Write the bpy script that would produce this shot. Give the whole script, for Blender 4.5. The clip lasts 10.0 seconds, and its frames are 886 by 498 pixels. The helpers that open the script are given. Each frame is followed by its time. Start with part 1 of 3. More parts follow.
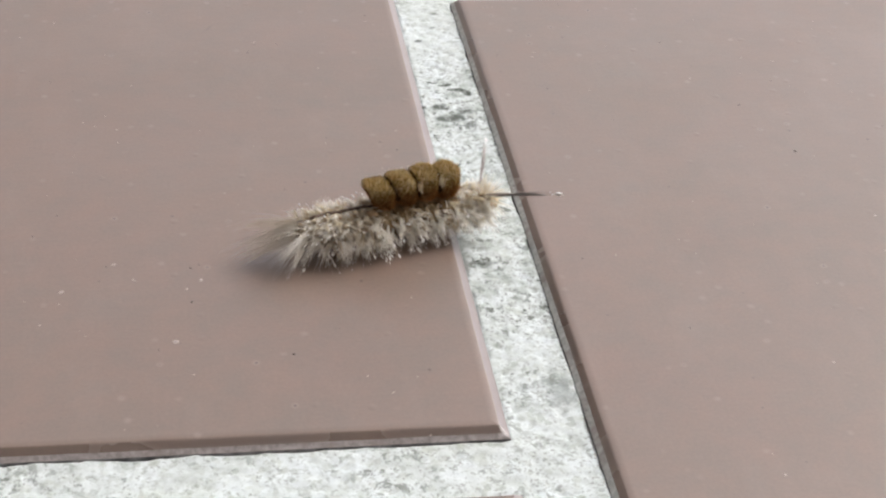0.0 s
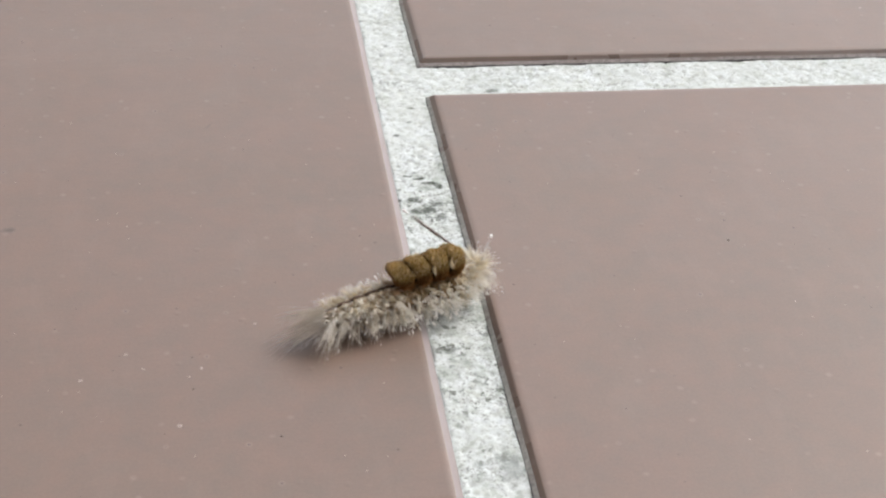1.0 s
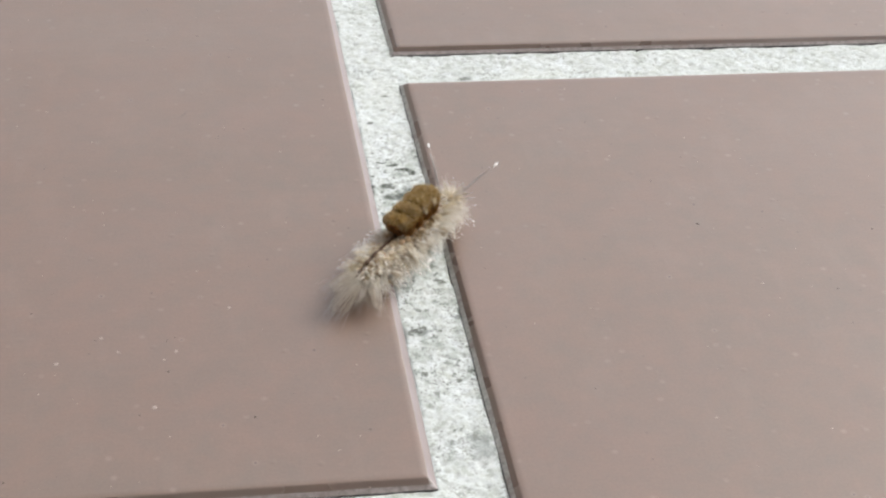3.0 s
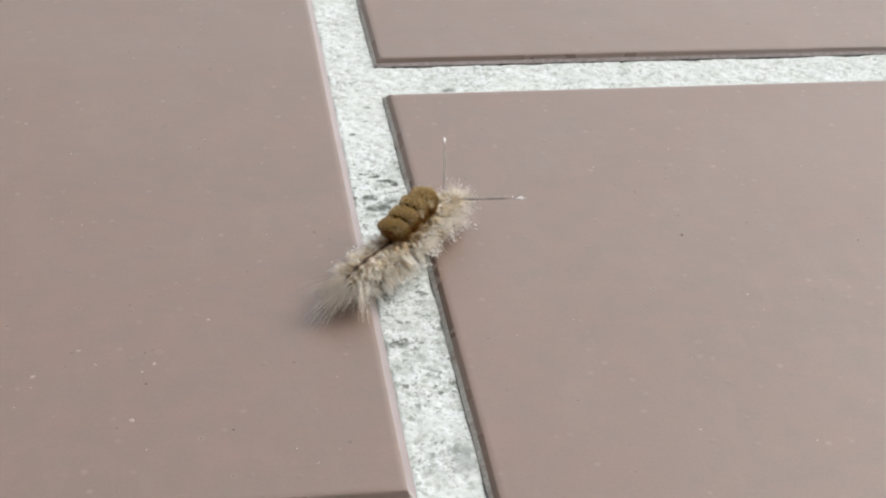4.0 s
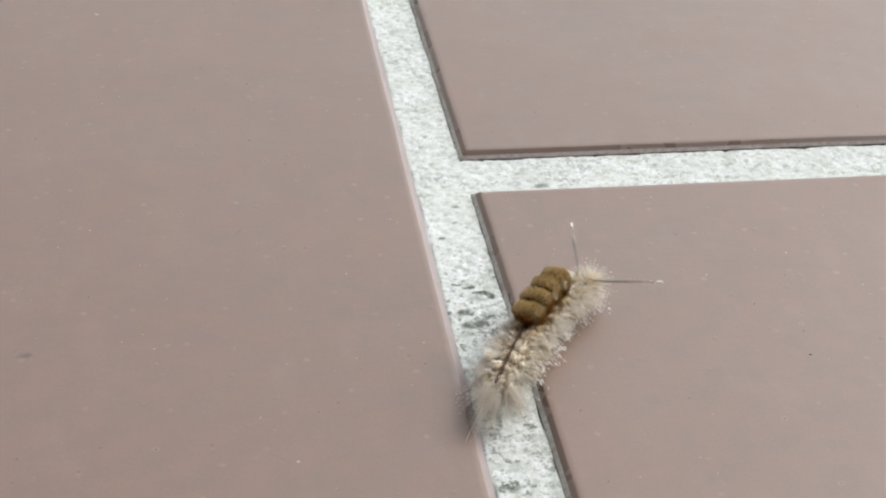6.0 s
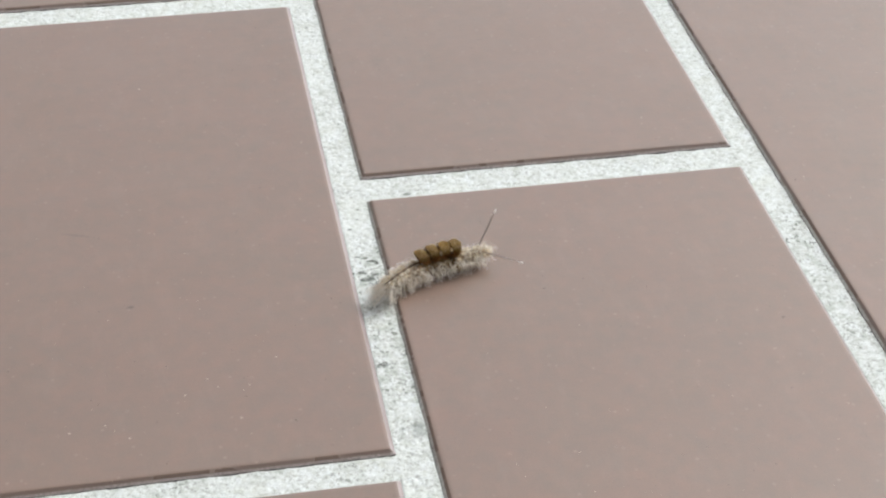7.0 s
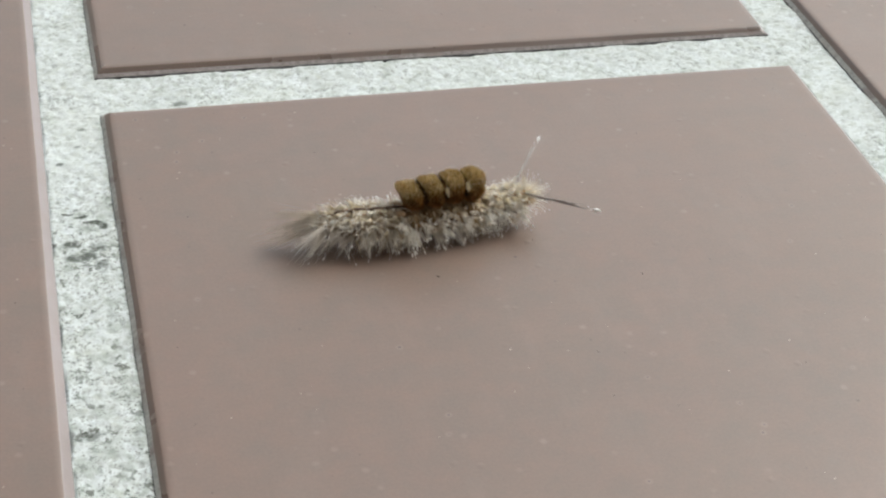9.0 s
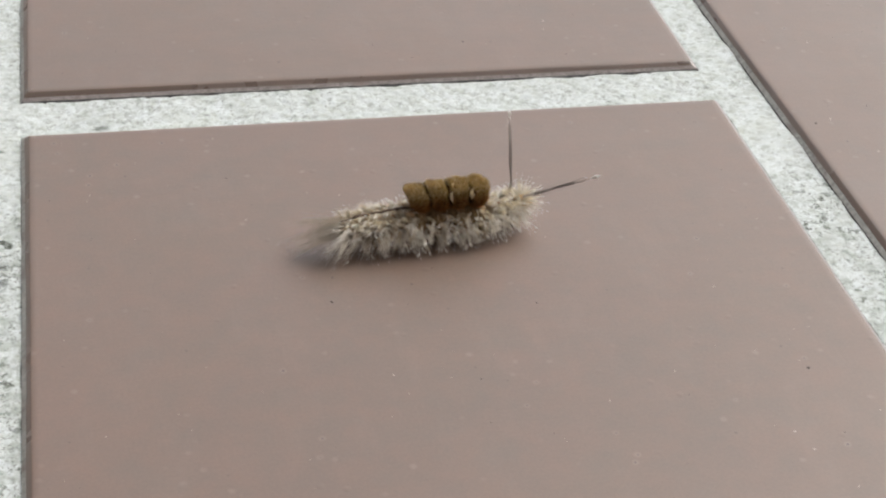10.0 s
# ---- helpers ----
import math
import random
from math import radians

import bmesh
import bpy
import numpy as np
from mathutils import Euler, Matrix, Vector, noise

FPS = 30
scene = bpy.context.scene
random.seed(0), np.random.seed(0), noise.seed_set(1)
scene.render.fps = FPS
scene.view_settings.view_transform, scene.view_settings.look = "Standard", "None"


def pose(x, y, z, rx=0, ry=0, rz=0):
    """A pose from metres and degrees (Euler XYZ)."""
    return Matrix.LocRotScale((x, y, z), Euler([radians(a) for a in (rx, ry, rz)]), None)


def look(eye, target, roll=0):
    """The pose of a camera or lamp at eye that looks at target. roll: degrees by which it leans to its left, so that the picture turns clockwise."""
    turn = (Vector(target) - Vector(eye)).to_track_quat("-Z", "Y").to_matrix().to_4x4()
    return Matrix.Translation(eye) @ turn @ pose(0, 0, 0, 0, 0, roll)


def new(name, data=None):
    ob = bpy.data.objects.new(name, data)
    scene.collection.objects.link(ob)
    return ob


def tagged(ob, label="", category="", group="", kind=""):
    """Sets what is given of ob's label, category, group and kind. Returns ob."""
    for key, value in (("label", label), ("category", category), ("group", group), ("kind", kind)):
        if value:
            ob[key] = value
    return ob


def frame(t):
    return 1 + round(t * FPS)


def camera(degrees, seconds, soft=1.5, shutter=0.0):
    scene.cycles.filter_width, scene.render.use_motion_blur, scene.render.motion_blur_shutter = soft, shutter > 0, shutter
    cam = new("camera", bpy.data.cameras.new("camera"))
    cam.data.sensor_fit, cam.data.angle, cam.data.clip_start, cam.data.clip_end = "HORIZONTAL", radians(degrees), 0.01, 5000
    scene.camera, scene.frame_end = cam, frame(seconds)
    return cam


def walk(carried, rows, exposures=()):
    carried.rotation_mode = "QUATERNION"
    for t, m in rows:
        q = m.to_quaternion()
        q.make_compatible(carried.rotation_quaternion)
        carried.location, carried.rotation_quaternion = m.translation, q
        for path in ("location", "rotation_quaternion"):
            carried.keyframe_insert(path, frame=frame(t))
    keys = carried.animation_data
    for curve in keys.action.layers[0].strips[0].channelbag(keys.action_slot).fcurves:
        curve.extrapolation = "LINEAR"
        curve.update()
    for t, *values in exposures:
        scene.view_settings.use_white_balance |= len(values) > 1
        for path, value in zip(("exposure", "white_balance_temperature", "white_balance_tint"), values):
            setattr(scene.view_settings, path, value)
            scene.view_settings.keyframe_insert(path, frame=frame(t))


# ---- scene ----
cam = camera(29.09, 10.0, soft=2.25, shutter=0.0)
PATH = [
    (0, (-0.0333, -0.2212, 0.1024), (-0.0061, -0.0685, 0.0000), 3.78),
    (0.3, (-0.0338, -0.2264, 0.1065), (-0.0063, -0.0681, 0.0000), 3.70),
    (0.5, (-0.0324, -0.2310, 0.1164), (-0.0036, -0.0617, -0.0000), 3.52),
    (1, (-0.0321, -0.2377, 0.1267), (0.0004, -0.0491, 0.0000), 3.29),
    (1.2, (-0.0331, -0.2383, 0.1263), (0.0001, -0.0476, 0.0000), 3.08),
    (1.5, (-0.0340, -0.2402, 0.1232), (-0.0015, -0.0542, 0.0000), 3.11),
    (2, (-0.0344, -0.2406, 0.1256), (-0.0026, -0.0562, 0.0000), 2.87),
    (2.5, (-0.0325, -0.2415, 0.1269), (0.0006, -0.0550, 0.0000), 3.10),
    (4, (-0.0294, -0.2402, 0.1250), (0.0064, -0.0505, 0.0000), 3.40),
    (4.5, (-0.0283, -0.2395, 0.1224), (0.0060, -0.0534, 0.0000), 3.64),
    (5, (-0.0287, -0.2328, 0.1231), (0.0042, -0.0514, 0.0000), 4.23),
    (5.2, (-0.0295, -0.2294, 0.1247), (0.0037, -0.0421, 0.0000), 4.15),
    (5.5, (-0.0292, -0.2262, 0.1267), (0.0017, -0.0343, 0.0000), 3.52),
    (5.8, (-0.0353, -0.2276, 0.1330), (-0.0053, -0.0247, 0.0000), 2.73),
    (6, (-0.0357, -0.2153, 0.1239), (-0.0026, -0.0209, 0.0000), 2.51),
    (6.2, (-0.0351, -0.2177, 0.1285), (0.0057, -0.0211, 0.0000), 3.34),
    (7.3, (-0.0507, -0.3923, 0.2685), (0.0176, -0.0348, 0.0000), 0.62),
    (7.4, (-0.0512, -0.3923, 0.2675), (0.0191, -0.0345, 0.0000), 0.83),
    (7.5, (-0.0503, -0.3591, 0.2328), (0.0202, -0.0349, 0.0000), 1.15),
    (7.6, (-0.0450, -0.3143, 0.1963), (0.0216, -0.0372, 0.0000), 1.93),
    (7.7, (-0.0390, -0.2920, 0.1840), (0.0228, -0.0382, 0.0000), 2.39),
    (7.8, (-0.0369, -0.2878, 0.1762), (0.0238, -0.0394, 0.0000), 2.44),
    (8, (-0.0242, -0.2392, 0.1489), (0.0257, -0.0404, 0.0000), 3.44),
    (8.2, (-0.0190, -0.2195, 0.1336), (0.0289, -0.0412, 0.0000), 3.70),
    (8.5, (-0.0066, -0.2085, 0.1183), (0.0362, -0.0453, -0.0000), 1.84),
    (9, (-0.0039, -0.2075, 0.1175), (0.0419, -0.0441, 0.0000), 3.86),
    (9.5, (0.0028, -0.2109, 0.1174), (0.0451, -0.0377, 0.0000), 3.29),
    (10, (0.0134, -0.2133, 0.1186), (0.0555, -0.0400, 0.0000), 3.74),
]
walk(cam, [(t, look(eye, target, roll)) for t, eye, target, roll in PATH],
     exposures=[(0.0, 1.01, 6400, 10), (2.5, 1.02, 6410, 9), (6.2, 1.00, 6410, 8), (7.5, 1.06, 6310, 7), (8.2, 0.91, 6300, 5), (9.0, 0.87, 6340, 4), (9.6, 0.86, 6440, 7), (10.0, 0.85, 6480, 8)])

# ---- light: bright overcast sky, open to the far right ----
SUN_AZ, SUN_EL = radians(22), radians(47)  # azimuth counted from +x towards +y
world = bpy.data.worlds.new("world")
scene.world = world
world.use_nodes = True
wt = world.node_tree
sky = wt.nodes.new("ShaderNodeTexSky")
sky.sky_type = "NISHITA"
sky.sun_disc = False
sky.sun_elevation = SUN_EL
sky.sun_rotation = radians(90) - SUN_AZ
sky.air_density, sky.dust_density, sky.ozone_density = 1.0, 4.0, 1.0
cloud = wt.nodes.new("ShaderNodeHueSaturation")  # cloud cover takes most of the blue
cloud.inputs["Saturation"].default_value = 0.38
wt.links.new(sky.outputs["Color"], cloud.inputs["Color"])
wt.links.new(cloud.outputs["Color"], wt.nodes["Background"].inputs["Color"])
wt.nodes["Background"].inputs["Strength"].default_value = 0.15
sun = new("sun", bpy.data.lights.new("sun", "SUN"))
sun.data.energy, sun.data.angle, sun.data.color = 0.40, radians(34), (1.0, 0.98, 0.95)
sun.matrix_world = look((math.cos(SUN_AZ) * math.cos(SUN_EL), math.sin(SUN_AZ) * math.cos(SUN_EL), math.sin(SUN_EL)), (0, 0, 0))


# ---- materials ----
class Mat:
    """A small builder for node materials with object-space coordinates in metres."""

    def __init__(self, name, rough=0.6, spec=0.5):
        self.mat = bpy.data.materials.new(name)
        self.mat.use_nodes = True
        self.nt = self.mat.node_tree
        self.bsdf = self.nt.nodes["Principled BSDF"]
        self.bsdf.inputs["Roughness"].default_value = rough
        self.bsdf.inputs["Specular IOR Level"].default_value = spec
        self.geo = self.nt.nodes.new("ShaderNodeNewGeometry")
        self.tex = self.nt.nodes.new("ShaderNodeTexCoord")

    def n(self, kind, **inputs):
        node = self.nt.nodes.new(kind)
        for key, value in inputs.items():
            self.put(node.inputs[key.replace("_", " ")], value)
        return node

    def put(self, socket, value):
        if isinstance(value, bpy.types.NodeSocket):
            self.nt.links.new(value, socket)
        else:
            socket.default_value = value

    def noise(self, scale, detail=3.0, rough=0.55, vector=None):
        return self.n("ShaderNodeTexNoise", Vector=vector or self.geo.outputs["Position"], Scale=scale, Detail=detail, Roughness=rough).outputs["Fac"]

    def voronoi(self, scale, vector=None, out="Distance", rand=1.0):
        return self.n("ShaderNodeTexVoronoi", Vector=vector or self.geo.outputs["Position"], Scale=scale, Randomness=rand).outputs[out]

    def ramp(self, fac, *stops):
        node = self.n("ShaderNodeValToRGB", Fac=fac)
        els = node.color_ramp.elements
        while len(els) < len(stops):
            els.new(0.5)
        for el, (at, col) in zip(els, stops):
            el.position = at
            el.color = (col, col, col, 1) if isinstance(col, (int, float)) else (*col, 1)
        return node.outputs["Color"]

    def mix(self, fac, a, b, mode="MIX"):
        node = self.nt.nodes.new("ShaderNodeMix")
        node.data_type, node.blend_type = "RGBA", mode
        self.put(node.inputs[0], fac)
        for socket, value in ((node.inputs[6], a), (node.inputs[7], b)):
            self.put(socket, (*value, 1) if isinstance(value, tuple) and len(value) == 3 else value)
        return node.outputs[2]

    def math(self, op, a, b=0.0):
        node = self.nt.nodes.new("ShaderNodeMath")
        node.operation = op
        self.put(node.inputs[0], a)
        self.put(node.inputs[1], b)
        return node.outputs[0]

    def bump(self, height, strength, distance):
        node = self.n("ShaderNodeBump", Height=height, Strength=strength, Distance=distance)
        prev = self.bsdf.inputs["Normal"].links
        if prev:
            self.nt.links.new(prev[0].from_socket, node.inputs["Normal"])
        self.nt.links.new(node.outputs["Normal"], self.bsdf.inputs["Normal"])

    def color(self, value):
        self.put(self.bsdf.inputs["Base Color"], (*value, 1) if isinstance(value, tuple) else value)

    def rough(self, value):
        self.put(self.bsdf.inputs["Roughness"], value)


def tile_material(name, low, high, edge_mix=0.0, film=(0.150, 0.121, 0.113)):
    m = Mat(name, 0.42, 0.56)
    ob_rand = m.n("ShaderNodeObjectInfo").outputs["Random"]
    shift = m.n("ShaderNodeVectorMath", )
    shift.operation = "ADD"
    m.put(shift.inputs[0], m.tex.outputs["Object"])
    comb = m.n("ShaderNodeCombineXYZ", X=ob_rand, Y=m.math("MULTIPLY", ob_rand, 3.7))
    m.put(shift.inputs[1], comb.outputs[0])
    v = shift.outputs[0]
    broad = m.noise(22, 4, 0.6, v)
    col = m.ramp(broad, (0.30, (0.182, 0.133, 0.106)), (0.55, (0.198, 0.144, 0.114)), (0.75, (0.218, 0.150, 0.117)))
    # warmer firing blotches
    warm = m.ramp(m.noise(70, 3, 0.6, v), (0.46, 0.0), (0.74, 0.34))
    col = m.mix(warm, col, (0.235, 0.140, 0.108))
    ruddy = m.ramp(m.noise(14, 2, 0.5, v), (0.42, 0.0), (0.62, 0.36))
    col = m.mix(ruddy, col, (0.225, 0.142, 0.112))
    # fine grain of the body
    grain = m.noise(2600, 2, 0.6, v)
    col = m.mix(0.22, col, m.ramp(grain, (0.3, (0.140, 0.100, 0.084)), (0.7, (0.26, 0.190, 0.160))))
    # pale dust film in streaks
    stretch = m.n("ShaderNodeMapping", Vector=v, Scale=(1.0, 0.35, 1.0)).outputs[0]
    dust = m.ramp(m.noise(160, 5, 0.7, stretch), (0.52, 0.0), (0.80, 0.14))
    col = m.mix(dust, col, (0.36, 0.30, 0.27))
    # pale smudges left by drops and feet
    cells = m.n("ShaderNodeTexVoronoi", Vector=v, Scale=330.0)
    pick = m.n("ShaderNodeSeparateColor", Color=cells.outputs["Color"]).outputs[2]
    smudge = m.math("MULTIPLY", m.ramp(m.math("ADD", cells.outputs["Distance"], m.math("MULTIPLY", m.noise(900, 3, 0.6, v), 0.16)), (0.13, 1.0), (0.26, 0.0)), m.ramp(pick, (0.68, 0.0), (0.98, 0.45)))
    col = m.mix(smudge, col, (0.34, 0.28, 0.245))
    # mottling of the fired body
    mottle = m.ramp(m.noise(210, 3, 0.6, v), (0.30, (0.162, 0.134, 0.112)), (0.70, (0.229, 0.150, 0.114)))
    col = m.mix(0.32, col, mottle)
    # tiny dark pores
    pores = m.ramp(m.voronoi(330, v), (0.035, 0.75), (0.075, 0.0))
    keep = m.ramp(m.noise(120, 2, 0.5, v), (0.48, 0.0), (0.56, 1.0))
    col = m.mix(m.math("MULTIPLY", pores, keep), col, (0.075, 0.05, 0.045))
    if not edge_mix:  # an old dark blot and a dull scuff
        for x, y, turn, rx, ry, amount in MARKS:
            local = m.n("ShaderNodeMapping", Vector=m.geo.outputs["Position"], Location=(x, y, 0), Rotation=(0, 0, radians(turn)), Scale=(rx, ry, 1))
            local.vector_type = "TEXTURE"
            far = m.n("ShaderNodeVectorMath")
            far.operation = "LENGTH"
            m.put(far.inputs[0], local.outputs[0])
            ragged = m.math("MULTIPLY", m.math("SUBTRACT", m.noise(900, 3, 0.7), 0.5), 1.6)
            col = m.mix(m.ramp(m.math("ADD", far.outputs["Value"], ragged), (0.35, amount), (1.15, 0.0)), col, (0.085, 0.066, 0.058))
    if edge_mix:  # glossier edges; light and shade of each side are put into the tint
        col = m.mix(m.ramp(m.noise(240, 4, 0.65, v), (0.3, edge_mix * 0.6), (0.7, edge_mix)), col, film)
        m.bsdf.inputs["Specular IOR Level"].default_value = 1.0
    m.color(col)
    m.rough(m.ramp(m.noise(45, 4, 0.6, v), (0.3, low), (0.7, high)))
    m.bump(grain, 0.08, 0.00004)
    flat = m.n("ShaderNodeMapping", Vector=v, Scale=(0.45, 1.0, 1.0)).outputs[0]
    m.bump(m.noise(420, 4, 0.65, flat), 0.13, 0.0002)
    m.bump(m.noise(30, 2, 0.5, v), 0.12, 0.0012)
    # scattered little dents and pimples
    dent = m.n("ShaderNodeTexVoronoi", Vector=v, Scale=380.0)
    some = m.ramp(m.n("ShaderNodeSeparateColor", Color=dent.outputs["Color"]).outputs[0], (0.82, 0.0), (1.0, 1.0))
    m.bump(m.math("MULTIPLY", m.ramp(dent.outputs["Distance"], (0.05, 1.0), (0.20, 0.0)), some), 0.60, 0.00006)
    return m.mat


def mortar_material():
    m = Mat("white mortar with sand", 0.88, 0.25)
    p = m.geo.outputs["Position"]
    base = m.ramp(m.noise(260, 4, 0.65), (0.28, (0.49, 0.53, 0.51)), (0.48, (0.56, 0.605, 0.595)), (0.70, (0.66, 0.715, 0.735)))
    # sand grains, each with its own tone
    cell = m.n("ShaderNodeTexVoronoi", Vector=p, Scale=1700.0)
    tone = m.n("ShaderNodeSeparateColor", Color=cell.outputs["Color"]).outputs[0]
    grains = m.ramp(tone, (0.0, (0.26, 0.28, 0.24)), (0.10, (0.50, 0.52, 0.47)), (0.30, (0.57, 0.605, 0.59)), (1.0, (0.71, 0.74, 0.735)))
    col = m.mix(0.45, base, grains)
    # the joint is pitted most along one stretch
    along = m.math("MULTIPLY_ADD", m.n("ShaderNodeSeparateXYZ", Vector=p).outputs["Y"], 5.0)
    along.node.inputs[2].default_value = 0.5
    worn = m.ramp(along, (0.0, 0.60), (0.06, 0.65), (0.12, 1.0), (0.34, 1.0), (0.41, 0.34), (0.46, 0.36), (0.49, 0.52), (1.0, 0.46))
    # open pits and black specks gathered in patches
    stretch = m.n("ShaderNodeMapping", Vector=p, Scale=(1.0, 0.85, 1.0)).outputs[0]
    patch = m.ramp(m.noise(170, 3, 0.65), (0.38, 0.10), (0.60, 1.0))
    pits = m.ramp(m.noise(1200, 3, 0.66, stretch), (0.55, 0.0), (0.605, 0.92))
    pits = m.math("MULTIPLY", pits, m.math("MULTIPLY", patch, worn))
    col = m.mix(pits, col, (0.085, 0.092, 0.075))
    fine = m.ramp(m.noise(2700, 2, 0.6), (0.565, 0.0), (0.625, 0.85))
    few = m.math("MULTIPLY", m.ramp(m.noise(300, 2, 0.6), (0.40, 0.25), (0.62, 1.0)), m.math("ADD", m.math("MULTIPLY", worn, 0.85), 0.12))
    col = m.mix(m.math("MULTIPLY", fine, few), col, (0.15, 0.155, 0.13))
    # scattered single dark grains
    dot = m.n("ShaderNodeTexVoronoi", Vector=stretch, Scale=1150.0)
    chosen = m.ramp(m.n("ShaderNodeSeparateColor", Color=dot.outputs["Color"]).outputs[2], (0.74, 0.0), (0.86, 0.90))
    dots = m.ramp(m.math("ADD", dot.outputs["Distance"], m.math("MULTIPLY", m.noise(3000, 2, 0.6), 0.25)), (0.26, 1.0), (0.44, 0.0))
    col = m.mix(m.math("MULTIPLY", dots, m.math("MULTIPLY", chosen, m.math("MULTIPLY", worn, m.ramp(m.noise(330, 2, 0.6), (0.40, 0.35), (0.58, 1.0))))), col, (0.13, 0.145, 0.125))
    # larger grey and olive stone chips with soft rims
    chip = m.n("ShaderNodeTexVoronoi", Vector=p, Scale=520.0)
    ctone = m.n("ShaderNodeSeparateColor", Color=chip.outputs["Color"]).outputs[1]
    edge = m.math("ADD", chip.outputs["Distance"], m.math("MULTIPLY", m.noise(1600, 3, 0.7), 0.30))
    chips = m.math("MULTIPLY", m.ramp(ctone, (0.66, 0.0), (0.90, 0.72)), m.ramp(edge, (0.30, 1.0), (0.52, 0.0)))
    col = m.mix(chips, col, m.ramp(m.noise(900, 2), (0.4, (0.32, 0.35, 0.31)), (0.6, (0.50, 0.53, 0.48))))
    drab = m.math("MULTIPLY", m.ramp(m.noise(420, 3, 0.6), (0.50, 0.0), (0.64, 0.55)), worn)
    col = m.mix(drab, col, (0.33, 0.365, 0.33))
    # grime stains at known spots of the joint
    for x, y, rx, ry, amount in STAINS:
        local = m.n("ShaderNodeMapping", Vector=p, Location=(-x / rx, -y / ry, 0), Scale=(1 / rx, 1 / ry, 0))
        far = m.n("ShaderNodeVectorMath", )
        far.operation = "LENGTH"
        m.put(far.inputs[0], local.outputs[0])
        ragged = m.math("MULTIPLY", m.math("SUBTRACT", m.noise(800, 4, 0.7), 0.5), 2.6)
        near = m.ramp(m.math("ADD", far.outputs["Value"], ragged), (0.45, 1.0), (1.10, 0.0))
        speck = m.ramp(m.noise(1500, 4, 0.75, stretch), (0.36, 0.40), (0.46, amount))
        col = m.mix(m.math("MULTIPLY", near, speck), col, (0.075, 0.085, 0.07))
    # faint yellow-green dirt
    dirt = m.ramp(m.noise(60, 3, 0.6), (0.56, 0.0), (0.78, 0.22))
    col = m.mix(dirt, col, (0.56, 0.58, 0.47))
    m.color(col)
    m.bump(tone, 0.4, 0.0001)
    m.bump(m.noise(1250, 3, 0.68, stretch), -0.5, 0.00025)
    return m.mat


def smear_material(name, tint):
    """The film of mortar on the lower half of the tiles' edges, rubbed thin in places."""
    m = Mat(name, 0.55, 0.5)
    col = m.ramp(m.noise(1400, 3, 0.65), (0.32, tuple(c * 0.68 for c in tint)), (0.50, tint), (0.68, tuple(c * 1.27 for c in tint)))
    thin = m.ramp(m.noise(200, 4, 0.6), (0.52, 0.0), (0.66, 0.62))
    m.color(m.mix(thin, col, (0.24, 0.19, 0.175)))
    m.bump(m.noise(1800, 3, 0.6), 0.4, 0.0001)
    return m.mat


def hair_material(name, root, tip, rough=0.45, clear=0.35):
    """Hair that lets part of the light through; each strand has its own tone."""
    m = Mat(name, rough, 0.4)
    tone = m.mix(m.geo.outputs["Random Per Island"], root, tip)
    m.color(tone)
    glow = m.n("ShaderNodeBsdfTranslucent", Color=tone)
    both = m.n("ShaderNodeMixShader", Fac=clear)
    m.nt.links.new(m.bsdf.outputs[0], both.inputs[1])
    m.nt.links.new(glow.outputs[0], both.inputs[2])
    m.nt.links.new(both.outputs[0], m.nt.nodes["Material Output"].inputs["Surface"])
    return m.mat


def skin_material():
    m = Mat("caterpillar skin", 0.55, 0.35)
    v = m.tex.outputs["Object"]
    col = m.ramp(m.noise(900, 4, 0.65, v), (0.32, (0.20, 0.16, 0.115)), (0.5, (0.40, 0.34, 0.25)), (0.68, (0.56, 0.50, 0.39)))
    m.color(col)
    m.bump(m.noise(1600, 3, 0.6, v), 0.6, 0.0002)
    return m.mat


def plain(name, col, rough=0.6, grain=0.25, scale=1500, spec=0.4):
    m = Mat(name, rough, spec)
    v = m.tex.outputs["Object"]
    low = tuple(c * (1 - grain) for c in col)
    high = tuple(min(1.0, c * (1 + grain)) for c in col)
    m.color(m.ramp(m.noise(scale, 3, 0.6, v), (0.35, low), (0.65, high)))
    return m.mat


GROUT = 0.0012  # depth of the mortar below the tile faces
# grime on the joint: place, half width, half length, strength
STAINS = [(-0.0018, -0.0280, 0.0013, 0.00045, 1.00), (-0.0003, -0.0289, 0.0012, 0.00045, 1.00), (0.0013, -0.0302, 0.0012, 0.00060, 1.00), (0.0024, -0.0314, 0.0007, 0.00090, 1.00),
          (-0.0017, -0.0346, 0.0012, 0.00080, 0.90), (0.0014, -0.0358, 0.0015, 0.00100, 0.90), (-0.0006, -0.0374, 0.0024, 0.00110, 0.85), (0.0010, -0.0392, 0.0018, 0.00080, 0.80),
          (-0.0017, -0.0698, 0.0019, 0.00090, 0.70), (0.0022, -0.0925, 0.0020, 0.00340, 0.45), (0.0012, -0.0080, 0.0008, 0.00060, 0.80), (-0.0020, -0.0164, 0.0006, 0.00050, 0.80),
          (0.0004, -0.0122, 0.0006, 0.00040, 0.60), (0.0146, -0.0030, 0.0014, 0.00080, 0.70)]
